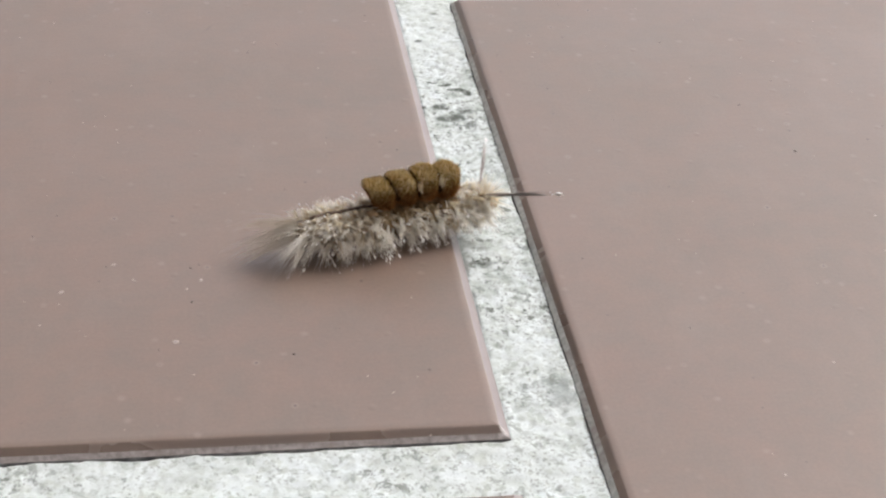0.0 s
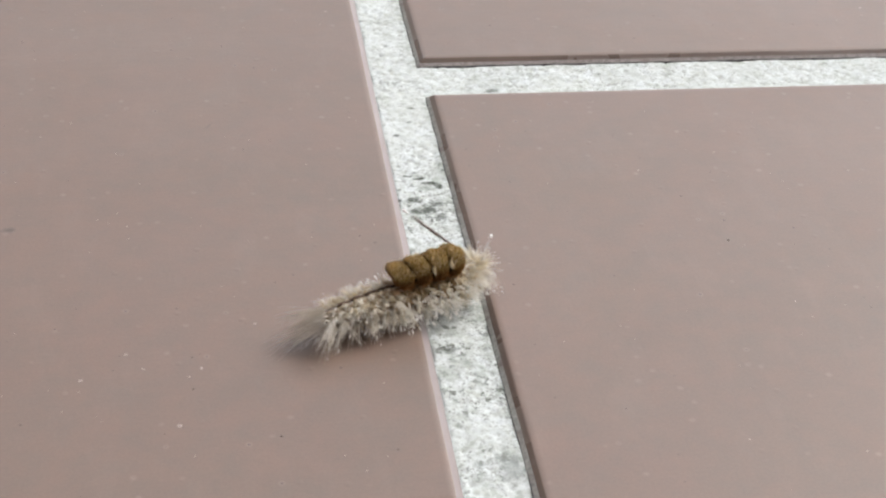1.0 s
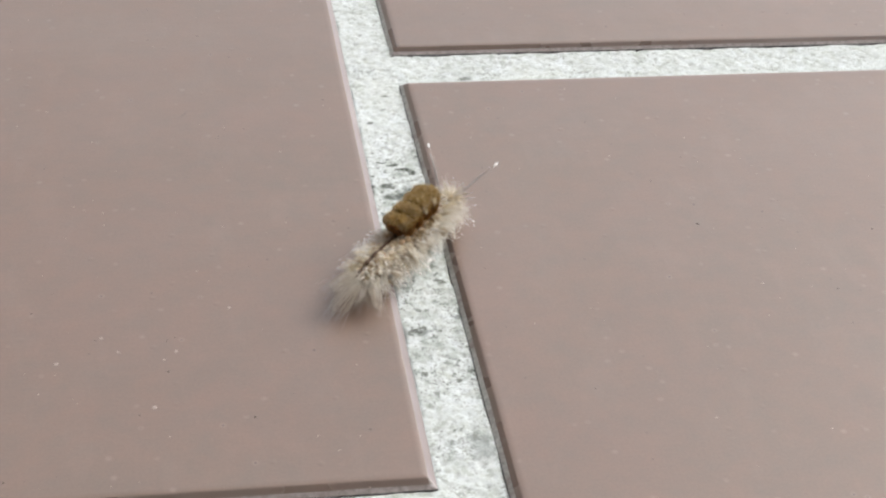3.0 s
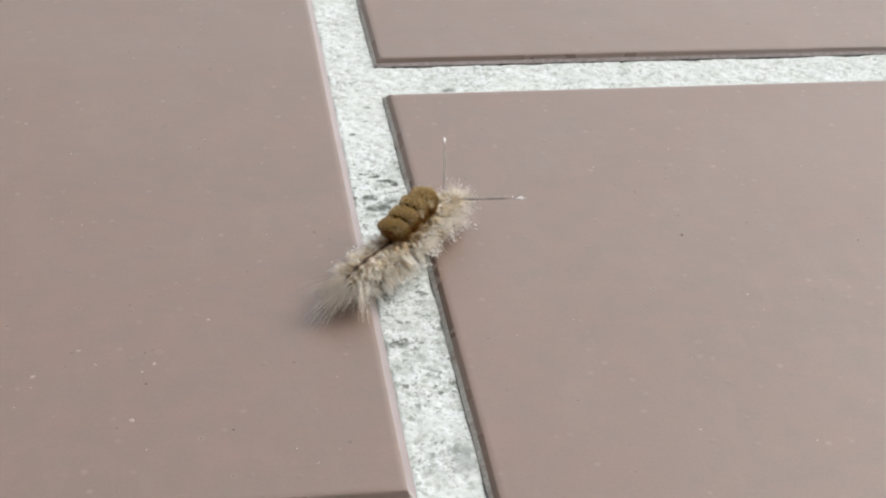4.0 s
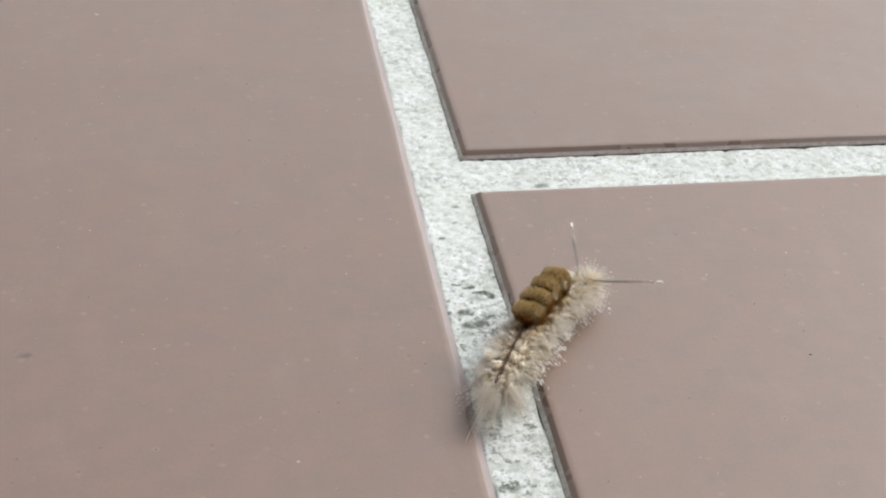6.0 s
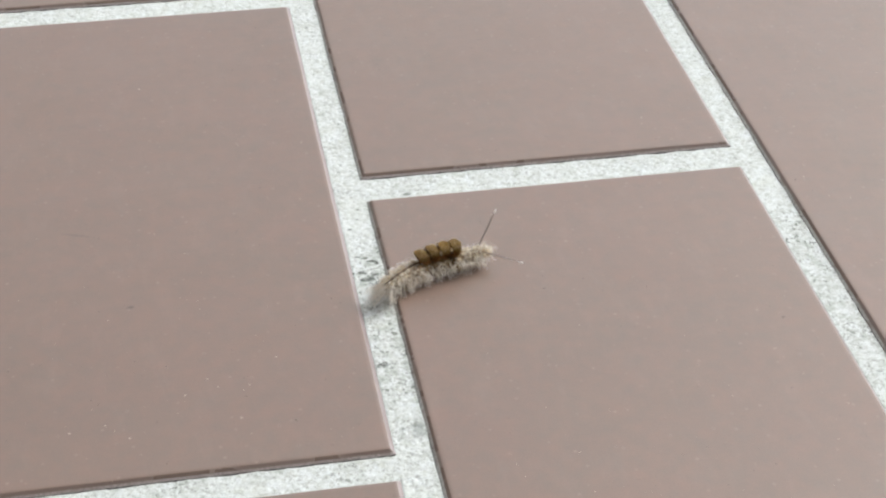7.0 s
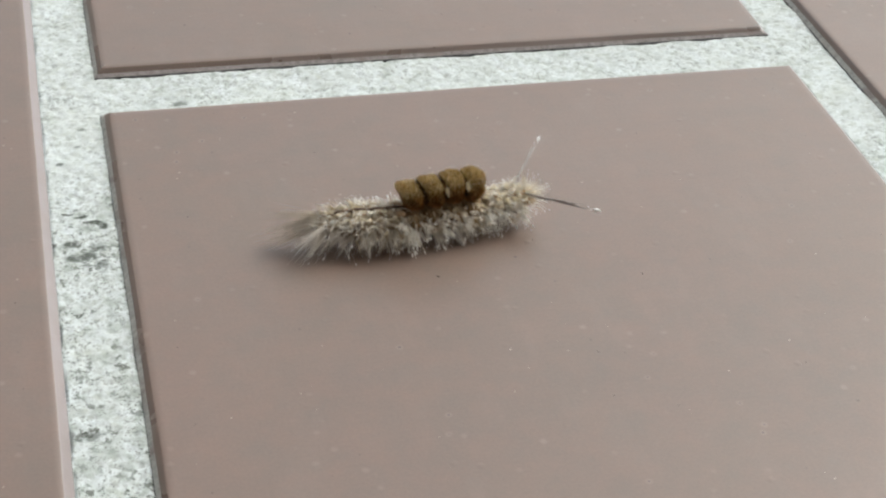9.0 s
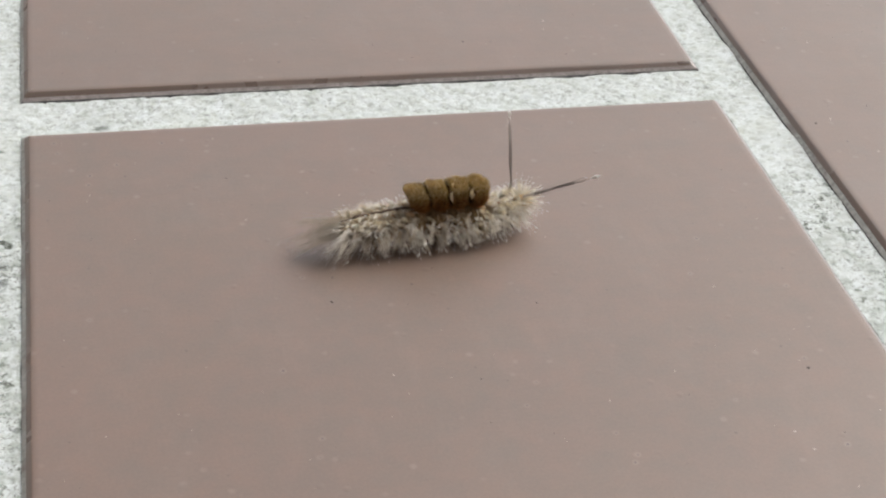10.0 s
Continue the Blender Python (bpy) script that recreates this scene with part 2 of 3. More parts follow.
# marks on the tiles: place, turn, half length, half width, strength
MARKS = [(-0.0571, -0.0407, 10, 0.0011, 0.0008, 0.70), (-0.0690, -0.0095, -20, 0.0052, 0.0006, 0.30), (-0.0300, -0.0140, 60, 0.0016, 0.0003, 0.25)]
TILE = tile_material("fired clay tile", 0.36, 0.46)
# one edge clay in two tones: shade on three sides, sky sheen on the right
SHADED_EDGE = tile_material("worn clay edge with painted shade", 0.22, 0.34, 0.62)
SKYLIT_EDGE = tile_material("clay edge with painted sky sheen", 0.26, 0.38, 0.80, (0.255, 0.218, 0.226))
MORTAR = mortar_material()
SKIN = skin_material()
HAIR_WHITE = hair_material("white hair", (0.88, 0.85, 0.78), (0.98, 0.97, 0.95), 0.26, 0.56)
HAIR_GREY = hair_material("grey hair", (0.60, 0.55, 0.47), (0.90, 0.86, 0.79), 0.35, 0.5)
HAIR_TAN = hair_material("tan hair", (0.50, 0.41, 0.27), (0.80, 0.70, 0.53), 0.4, 0.45)
HAIR_BROWN = hair_material("brown brush hair", (0.33, 0.235, 0.090), (0.60, 0.45, 0.21), 0.6, 0.32)
HAIR_OLIVE = hair_material("pale olive brush hair", (0.54, 0.43, 0.20), (0.86, 0.74, 0.47), 0.55, 0.40)
HAIR_RUST = hair_material("rusty brush hair", (0.26, 0.125, 0.040), (0.52, 0.29, 0.11), 0.6, 0.3)
HAIR_GROOVE = hair_material("hair with painted groove shade", (0.05, 0.028, 0.012), (0.13, 0.070, 0.028), 0.6, 0.1)
HAIR_CREAM = hair_material("cream hair and backlit rim", (0.78, 0.71, 0.56), (0.94, 0.90, 0.80), 0.3, 0.5)
HAIR_BLACK = hair_material("dark pencil hair", (0.26, 0.225, 0.20), (0.50, 0.45, 0.42))
PLUME = plain("white plume", (0.90, 0.89, 0.87), 0.25, 0.03)
KNOB = plain("pale orange knob", (0.52, 0.38, 0.24), 0.6)
SKIN_DARK = plain("dark brown skin", (0.25, 0.18, 0.105), 0.8, 0.45, 1800, 0.1)
TAIL_HAIR = hair_material("smoky tail hair", (0.66, 0.62, 0.57), (0.94, 0.92, 0.88), 0.35, 0.6)
STRIPE = plain("dark back stripe", (0.085, 0.056, 0.040), 0.9, 0.5, 2500, 0.05)
RUSTY = plain("rusty brush root", (0.26, 0.11, 0.028), 0.7, 0.4)
WART = plain("rust red wart", (0.36, 0.22, 0.14), 0.7)
HEAD = plain("cream head", (0.62, 0.46, 0.27), 0.35)
DARK = plain("dark foot", (0.06, 0.05, 0.04), 0.5)
GROUND = plain("grey concrete ground", (0.34, 0.33, 0.31), 0.9, 0.25, 6)
SMEAR = smear_material("grey-green mortar smear", (0.44, 0.45, 0.43))
THIN_SMEAR = smear_material("thin lilac mortar smear", (0.30, 0.27, 0.265))
# the crack's shade, put into the colour of the tile's foot
CRACK_SHADE = plain("painted shade in the crack", (0.15, 0.145, 0.150), 0.8, 0.5, 700)
PALE_ROOF = plain("pale unseen roof", (0.62, 0.62, 0.64), 0.9, 0.05, 20)
WALL = plain("dull unseen wall", (0.22, 0.18, 0.15), 0.9, 0.15, 40)
FLECK = plain("pale dust", (0.40, 0.335, 0.295), 0.9)
SPECK = plain("dark grit", (0.07, 0.055, 0.05), 0.7)


# ---- building helpers ----
def mesh_from(name, verts, faces, mats, indices=None, smooth=False):
    me = bpy.data.meshes.new(name)
    me.from_pydata(verts, [], faces)
    for mat in mats:
        me.materials.append(mat)
    if indices:
        me.polygons.foreach_set("material_index", indices)
    if smooth:
        me.polygons.foreach_set("use_smooth", [True] * len(faces))
    me.update()
    return me


def part(name, me, parent, label="", place=None):
    ob = new(name, me)
    ob.parent = parent
    if place is not None:
        ob.matrix_basis = place
    return tagged(ob, label=label)


# ---- floor ----
def unseen_south_wall():
    """An unseen wall, added so that the tiles' front edges reflect something dark."""
    bm = bmesh.new()
    bmesh.ops.create_cube(bm, size=1.0, matrix=Matrix.LocRotScale((0, -1.0, 1.3), None, (6.0, 0.24, 2.66)))
    me = bpy.data.meshes.new("wall_south")
    bm.to_mesh(me)
    bm.free()
    me.materials.append(WALL)
    return tagged(new("wall_south", me), "plain dull brown unseen wall that darkens reflections", "wall", kind="structure")


unseen_south_wall()


def unseen_west_wall():
    """An unseen wall, added to darken what the tiles' left edges reflect."""
    bm = bmesh.new()
    bmesh.ops.create_cube(bm, size=1.0, matrix=Matrix.LocRotScale((-1.72, 1.6, 1.3), None, (0.24, 4.94, 2.66)))
    me = bpy.data.meshes.new("wall_west")
    bm.to_mesh(me)
    bm.free()
    me.materials.append(WALL)
    return tagged(new("wall_west", me), "plain dull brown unseen wall on the left", "wall", kind="structure")


unseen_west_wall()


def unseen_roof():
    """An unseen roof, added to block the sky overhead; the floor lies open beyond its edge."""
    bm = bmesh.new()
    bmesh.ops.create_cube(bm, size=1.0, matrix=Matrix.LocRotScale((-0.3, -0.03, 2.72), None, (3.0, 1.68, 0.16)))
    me = bpy.data.meshes.new("ceiling")
    bm.to_mesh(me)
    bm.free()
    me.materials.append(PALE_ROOF)
    return tagged(new("ceiling", me), "plain pale unseen roof that blocks the sky overhead", "ceiling", kind="structure")


unseen_roof()
ground_me = mesh_from("ground", [(-60, -60, -0.03), (60, -60, -0.03), (60, 60, -0.03), (-60, 60, -0.03)], [(0, 1, 2, 3)], [GROUND])
tagged(new("ground", ground_me), "grey concrete ground round the tiled floor", "ground", kind="structure")

BASE = 0.1             # tile width at its foot
LONG = 0.2015          # tile length
PITCH_Y = LONG + 0.0108


# tiles that the camera passes: x of both feet, y of both feet
NEAR_TILES = {
    "A": (-0.1039, -0.0039, -0.0996, 0.1024), "A_far": (-0.1037, -0.0038, 0.1126, 0.3141), "A_near": (-0.1040, -0.0042, -0.3117, -0.1073),
    "B": (0.0039, 0.1043, -0.2069, -0.0049), "B_far": (0.0038, 0.1048, 0.0053, 0.2069),
    "C": (0.1121, 0.2120, -0.0997, 0.1025), "C_far": (0.1118, 0.2118, 0.1127, 0.3142), "C_near": (0.1121, 0.2121, -0.3120, -0.1105),
    "Z": (-0.2117, -0.1117, -0.2069, -0.0054), "Z_far": (-0.2116, -0.1116, 0.0054, 0.2069),
}


def mortar_bed():
    """One sheet of mortar, close-meshed and uneven where the joints pass the camera."""
    fine = set()
    for a, b, n in ((-0.1125, -0.1030, 9), (-0.0048, 0.0048, 30), (0.1030, 0.1130, 12)):
        fine.update(np.linspace(a, b, n + 1).round(5).tolist())
    edges_x = (-0.1117, -0.1039, -0.0039, 0.0039, 0.1043, 0.1121)
    edges_y = (-0.1073, -0.0996, -0.0049, 0.0053, 0.1024, 0.1126)
    for e in edges_x:
        fine.update((round(e + d, 5) for d in (-0.0006, -0.0003, -0.00012, 0.0, 0.00012, 0.0003, 0.0006)))
    fine.update(np.linspace(-0.103, -0.0055, 230).round(5).tolist())
    xs = sorted(fine | {-1.599, -1.0, -0.60, -0.40, -0.22, -0.16, -0.05, 0.006, 0.03, 0.055, 0.08, 0.16, 0.22, 0.40, 0.60, 1.2, 2.0} | set(np.linspace(0.0055, 0.103, 230).round(5).tolist()))
    ys = sorted(set(np.linspace(-0.125, 0.125, 700).round(5).tolist()) | {round(e + d, 5) for e in edges_y for d in (-0.0003, -0.00012, 0.0, 0.00012, 0.0003)} | {-0.879, -0.60, -0.40, -0.25, -0.18, 0.18, 0.25, 0.40, 0.60, 1.2, 1.8, 2.5})
    verts = []
    for y in ys:
        for x in xs:
            if any(x0 + 0.0006 < x < x1 - 0.0006 and y0 + 0.0006 < y < y1 - 0.0006 for x0, x1, y0, y1 in NEAR_TILES.values()):
                verts.append((x, y, -0.0016))
                continue
            p = Vector((x, y, 0))
            z = -GROUT + 0.00011 * noise.noise(p * 700) + 0.00006 * noise.noise(p * 1700) + 0.00016 * noise.noise(p * 140)
            pit = noise.noise(Vector((x, y * 1.35, 3.0)) * 900) - 0.30
            if pit > 0:  # open pores
                z -= 0.0009 * pit
            # a shrinkage crack runs along the tiles' feet, deeper here and there
            gap = min(math.hypot(max(x0 - x, 0, x - x1), max(y0 - y, 0, y - y1)) for x0, x1, y0, y1 in NEAR_TILES.values())
            if gap < 0.0002:
                z -= (0.0002 - gap) / 0.0002 * max(0.0, 0.00008 + 0.0004 * noise.noise(p * 220))
            verts.append((x, y, z))
    nx = len(xs)
    faces = [(j * nx + i, j * nx + i + 1, (j + 1) * nx + i + 1, (j + 1) * nx + i) for j in range(len(ys) - 1) for i in range(nx - 1)]
    # skirt down to the ground
    k = len(verts)
    for x, y in ((-1.599, -0.879), (2.0, -0.879), (2.0, 2.5), (-1.599, 2.5)):
        verts += [(x, y, -0.0016), (x, y, -0.03)]
    for i in range(4):
        a, b = k + 2 * i, k + 2 * ((i + 1) % 4)
        faces.append((a, a + 1, b + 1, b))
    return mesh_from("floor", verts, faces, [MORTAR], smooth=True)


floor = tagged(new("floor", mortar_bed()), "white sandy mortar joints between brown clay floor tiles", "floor", kind="structure")


TILE_MATS = [TILE, SMEAR, SHADED_EDGE, CRACK_SHADE, SKYLIT_EDGE, THIN_SMEAR]


def tile_mesh(w, l, steps, seed):
    """A clay tile with its centre at the origin of its face: chamfered edges, slightly wavering, and a foot set into the mortar."""
    rnd = random.Random(seed)
    ring = []
    nx, ny = steps
    for i in range(nx):
        ring.append((-w / 2 + w * i / nx, -l / 2, 0, -1))
    for i in range(ny):
        ring.append((w / 2, -l / 2 + l * i / ny, 1, 0))
    for i in range(nx):
        ring.append((w / 2 - w * i / nx, l / 2, 0, 1))
    for i in range(ny):
        ring.append((-w / 2, l / 2 - l * i / ny, -1, 0))
    # inset, height and unevenness of the rings, from foot to face
    levels = ((0.00000, -0.0040, 0.0), (0.00000, -0.00116, 0.00005), (0.00006, -0.00102, 0.00005), (0.00022, -0.00088, 0.00006), (0.00050, -0.00062, 0.00008), (0.00072, -0.00041, 0.00006),
              (0.00098, -0.00015, 0.00006), (0.00110, -0.00006, 0.00005), (0.00124, -0.00001, 0.00004), (0.0019, 0.0, 0.0))
    n = len(ring)
    verts, faces = [], []
    off = rnd.random() * 50
    for inset, z, wob in levels:
        for x, y, ux, uy in ring:
            px = max(-w / 2 + inset, min(w / 2 - inset, x))
            py = max(-l / 2 + inset, min(l / 2 - inset, y))
            d = wob * (noise.noise((x * 60 + off, y * 60, z * 900)) + 0.6 * noise.noise((x * 300 + off, y * 300, z * 900)))
            verts.append((px - ux * d, py - uy * d, z))
    for r in range(len(levels) - 1):
        for i in range(n):
            a, b = r * n + i, r * n + (i + 1) % n
            faces.append((a, b, b + n, a + n))
    top = (len(levels) - 1) * n
    faces.append(tuple(range(top, top + n)))
    # crack shade is painted on the foot; mortar is smeared on the lower edge, but not on the right side, which takes
    # the sky sheen
    kinds = []
    for k in range(len(faces)):
        r, i = divmod(k, n)
        sky_side, smeared = nx <= i < nx + ny, i >= 2 * nx + ny
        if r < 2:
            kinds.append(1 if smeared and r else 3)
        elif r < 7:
            kinds.append(4 if sky_side else ((1 if smeared else 5) if r < 4 else 2))
        else:
            kinds.append(0)
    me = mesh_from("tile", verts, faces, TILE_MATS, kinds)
    me.polygons.foreach_set("use_smooth", [3 * n <= k < 9 * n for k in range(len(faces))])
    return me


def lay_tiles():
    far_plain = tile_mesh(BASE, LONG, (2, 4), 1)
    for k, (x0, x1, y0, y1) in enumerate(NEAR_TILES.values()):
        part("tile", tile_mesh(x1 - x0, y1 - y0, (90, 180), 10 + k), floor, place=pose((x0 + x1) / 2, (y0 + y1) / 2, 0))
    taken = [((v[0] + v[1]) / 2, (v[2] + v[3]) / 2) for v in NEAR_TILES.values()]
    verts, faces, kinds = [], [], []
    for c in range(-14, 19):
        x = -0.0539 + c * 0.1077
        for r in range(-4, 12):
            y = r * PITCH_Y + (0.0 if c % 2 == 0 else PITCH_Y / 2)
            if any(abs(x - a) < 0.03 and abs(y - b) < 0.05 for a, b in taken):
                continue
            if abs(x) < 0.55 and abs(y) < 0.52:
                part("tile", far_plain, floor, place=pose(x, y, 0))
            elif x - BASE / 2 > -1.595 and x + BASE / 2 < 1.995 and y - LONG / 2 > -0.875 and y + LONG / 2 < 2.495:
                k = len(verts)
                verts += [(v.co.x + x, v.co.y + y, v.co.z) for v in far_plain.vertices]
                faces += [tuple(q + k for q in f.vertices) for f in far_plain.polygons]
                kinds += [f.material_index for f in far_plain.polygons]
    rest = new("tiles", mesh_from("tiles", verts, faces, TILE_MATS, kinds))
    rest.parent = floor
    tagged(rest, kind="stuff")


# ---- caterpillar ----
class Hairs:
    """Collects tapered hairs, and little plumes at their tips, into one mesh."""

    def __init__(self):
        self.v, self.f, self.m = [], [], []

    def add(self, base, way, length, r, bend=(0, 0, 0), rings=3, mat=0, blunt=0.15):
        way = Vector(way).normalized()
        side = way.orthogonal().normalized()
        other = way.cross(side)
        k = len(self.v)
        for j in range(rings):
            u = j / rings
            c = Vector(base) + way * (length * u) + Vector(bend) * (length * u * u)
            rr = r * (1 - (1 - blunt) * u)
            for q in range(3):
                a = q * 2.0944
                self.v.append(c + (side * math.cos(a) + other * math.sin(a)) * rr)
        tip = Vector(base) + way * length + Vector(bend) * length
        self.v.append(tip)
        t = len(self.v) - 1
        for j in range(rings - 1):
            for q in range(3):
                a, b = k + j * 3 + q, k + j * 3 + (q + 1) % 3
                self.f.append((a, b, b + 3, a + 3))
                self.m.append(mat)
        last = k + (rings - 1) * 3
        for q in range(3):
            self.f.append((last + q, last + (q + 1) % 3, t))
            self.m.append(mat)
        return tip

    def plume(self, at, r, mat=1, way=(1, 0, 0)):
        """A small bright tuft, longest along the hair that bears it."""
        k = len(self.v)
        way = Vector(way).normalized()
        side = way.orthogonal().normalized()
        other = way.cross(side)
        for d in ((1, 0, 0), (-1, 0, 0), (0, 1, 0), (0, -1, 0), (0, 0, 1), (0, 0, -1)):
            self.v.append(Vector(at) + (way * (d[0] * 2.4) + side * (d[1] * 0.9) + other * (d[2] * 0.7)) * r)
        for a, b, c in ((0, 2, 4), (2, 1, 4), (1, 3, 4), (3, 0, 4), (2, 0, 5), (1, 2, 5), (3, 1, 5), (0, 3, 5)):
            self.f.append((k + a, k + b, k + c))
            self.m.append(mat)

    def mesh(self, name, mats):
        return mesh_from(name, self.v, self.f, mats, self.m)


def blob(name, size, mats, power=2.0, bumps=0.0, n=(20, 14), seed=0.0, shape=None):
    """A closed rounded body: half sizes along x, y, z; a higher power makes it boxier along x."""
    nu, nv = n
    verts, faces = [(-size[0], 0, 0)], []
    for j in range(1, nv):
        a = math.pi * j / nv
        x = -math.cos(a)
        r = (1 - abs(x) ** power) ** (1 / power)
        for i in range(nu):
            b = 2 * math.pi * i / nu
            p = Vector((x * size[0], r * math.cos(b) * size[1], r * math.sin(b) * size[2]))
            if bumps:
                p *= 1 + bumps * noise.noise(p * 1500 + Vector((seed, 0, 0)))
            if shape:
                p = shape(p)
            verts.append(p)
    verts.append((size[0], 0, 0))
    for i in range(nu):
        faces.append((0, 1 + (i + 1) % nu, 1 + i))
    for j in range(nv - 2):
        for i in range(nu):
            a, b = 1 + j * nu + i, 1 + j * nu + (i + 1) % nu
            faces.append((a, b, b + nu, a + nu))
    e = len(verts) - 1
    base = 1 + (nv - 2) * nu
    for i in range(nu):
        faces.append((base + i, base + (i + 1) % nu, e))
    return mesh_from(name, verts, faces, mats, smooth=True)


MM = 0.001
SPACING = 2.68
STATIONS = [-8.5, -6.6, -4.7, -2.75, -0.8] + [1.40 + SPACING * i for i in range(4)] + [12.0, 14.4]  # along the back, mm from the hindmost brush
RADII = [1.35, 1.80, 2.10, 2.20, 2.20, 2.15, 2.15, 2.10, 2.05, 1.95, 1.7]
AXIS = 2.75                                                     # height of the body's axis, mm
HEAD_AT = 16.6
PENCIL_AT = 15.4
BRUSHES = {5: (2.9, -20), 6: (3.2, -11), 7: (3.45, -4), 8: (3.45, 3)}  # segment: height in mm, lean in degrees


def side_hair(i, side, rnd):
    """The hair of one side of a segment: five warts, each with a spray of pale hairs, the longest of which end in
    bright tufts, which also stand in for glints.
    """
    h = Hairs()
    r = RADII[i]
    # wart: height on the flank, clumps, least and greatest length, rise of the spray, its sag
    for elev, count, lmin, lmax, rise, sag in ((72, 8, 0.6, 1.2, 26, 0.22), (46, 10, 1.2, 2.1, 20, 0.25), (24, 7, 1.3, 2.4, 12, 0.24), (4, 11, 1.7, 3.0, -10, 0.26), (-26, 10, 1.6, 2.6, -34, 0.08)):
        upper = elev > 30
        if i in BRUSHES and upper:
            count, lmin, lmax, rise = (10, 0.7, 1.5, -4) if elev < 60 else (1, 0.4, 0.7, 30)
        if i >= 9 and upper:  # the pale ruff in front of the brushes
            count += 5
        if i < 2 and not upper:
            lmax *= 1.5
            count = int(count * 0.65)
        root = Vector((0, side * math.cos(radians(elev)), math.sin(radians(elev)))) * r * 0.96
        for _ in range(count):
            # each clump of hairs leans one way and frays towards its end
            yaw0 = rnd.gauss(0, 27) + (-62, -44, -26, -14, -6, 0, 2, 5, 10, 18, 32)[i]
            pitch0 = rise + rnd.gauss(0, 16)
            spot = root + Vector((rnd.uniform(-1.3, 1.3), rnd.uniform(-0.2, 0.2), rnd.uniform(-0.25, 0.25)))
            reach = rnd.uniform(lmin, lmax)
            pick = rnd.random()
            if upper:
                mat = (4 if pick < 0.6 else 2) if i in BRUSHES else (4 if pick < 0.2 and i < 9 else (2 if pick < 0.55 else 0))
            else:
                mat = 0 if pick < (0.64 if i < 7 else 0.88) else (3 if pick < 0.90 else 4)
            for _ in range(9):
                yaw, pitch = yaw0 + rnd.gauss(0, 8), pitch0 + rnd.gauss(0, 8)
                way = Vector((math.sin(radians(yaw)) * math.cos(radians(pitch)), side * math.cos(radians(yaw)) * math.cos(radians(pitch)), math.sin(radians(pitch))))
                length = reach * (rnd.uniform(0.45, 0.75) if rnd.random() < 0.5 else rnd.uniform(0.8, 1.15))
                base = spot + Vector((rnd.gauss(0, 0.07), rnd.gauss(0, 0.07), rnd.gauss(0, 0.07)))
                lowest = AXIS + base.z + way.z * length - sag * length
                if lowest < 0.25:
                    way.z += (0.25 - lowest) / length
                tip = h.add(base * MM, way, length * MM, rnd.uniform(0.030, 0.052) * MM, (0, 0, -sag), 3, mat)
                if length > 0.8 * reach and rnd.random() < (0.10 if upper else 0.28):
                    h.plume(tip, rnd.choice((0.05, 0.07, 0.07, 0.13)) * MM, 1, way + Vector((0, 0, -1.5 * sag)))
    return h.mesh("side_hair", [HAIR_WHITE, PLUME, HAIR_CREAM, HAIR_GREY, HAIR_TAN])


def brush_point(i, x, q):
    """A point (mm) on the form of one brush and the way out of it: x from -1 to 1 along the body, q round its axis.
    The top is blunt and square, the bottom rounded."""
    height, lean = BRUSHES[i]
    a, b, c = 1.30, 1.92, height * 0.53
    up = min(1.0, max(0.0, (math.sin(q) + 0.30) / 1.0))
    power = 2.0 + (0.6 if i == 8 and x > 0 else (2.2 if i == 5 and x < 0 else 3.1)) * up * up * (3 - 2 * up)
    ring = (1 - abs(x) ** power) ** (1 / power)
    cy = math.copysign(abs(math.cos(q)) ** 0.92, math.cos(q))
    cz = math.copysign(abs(math.sin(q)) ** 0.92, math.sin(q))
    z = ring * cz * c
    way = Vector((math.copysign(abs(x) ** (power - 1), x) / a, cy * ring / b, cz * ring / c)).normalized()
    # the brushes taper towards their feet, stand a little apart at mid height and meet again at the top
    a *= 1 + 0.13 * min(1.0, max(0.0, (z / c + 0.2) / 1.1))
    if (i in (6, 7) and x > 0) or (i in (7, 8) and x < 0):
        a *= 1 - 0.26 * math.exp(-((z / c - 0.40) / 0.26) ** 2)
    place = Vector((x * a + math.tan(radians(lean)) * z, ring * cy * b * (1.0 + 0.10 * z / c), z + RADII[i] + height * 0.40))
    place += way * (0.26 * noise.noise(place * 0.9 + Vector((i * 7.0, 0, 0))) + 0.10 * noise.noise(place * 2.6 + Vector((0, i * 5.0, 0))))
    return place, way, z / c


def brush_root(i):
    """The dense rust-brown inside of one brush."""
    nu, nv = 26, 20
    verts = [brush_point(i, -0.999, 0)[0] * MM]
    for j in range(1, nv):
        for k in range(nu):
            place, way, _ = brush_point(i, -math.cos(math.pi * j / nv), 2 * math.pi * k / nu)
            verts.append((place - way * 0.12) * MM)
    verts.append(brush_point(i, 0.999, 0)[0] * MM)
    faces = [(0, 1 + (k + 1) % nu, 1 + k) for k in range(nu)]
    for j in range(nv - 2):
        for k in range(nu):
            a, b = 1 + j * nu + k, 1 + j * nu + (k + 1) % nu
            faces.append((a, b, b + nu, a + nu))
    base = 1 + (nv - 2) * nu
    faces += [(base + k, base + (k + 1) % nu, len(verts) - 1) for k in range(nu)]
    return mesh_from("brush_root", verts, faces, [RUSTY], smooth=True)


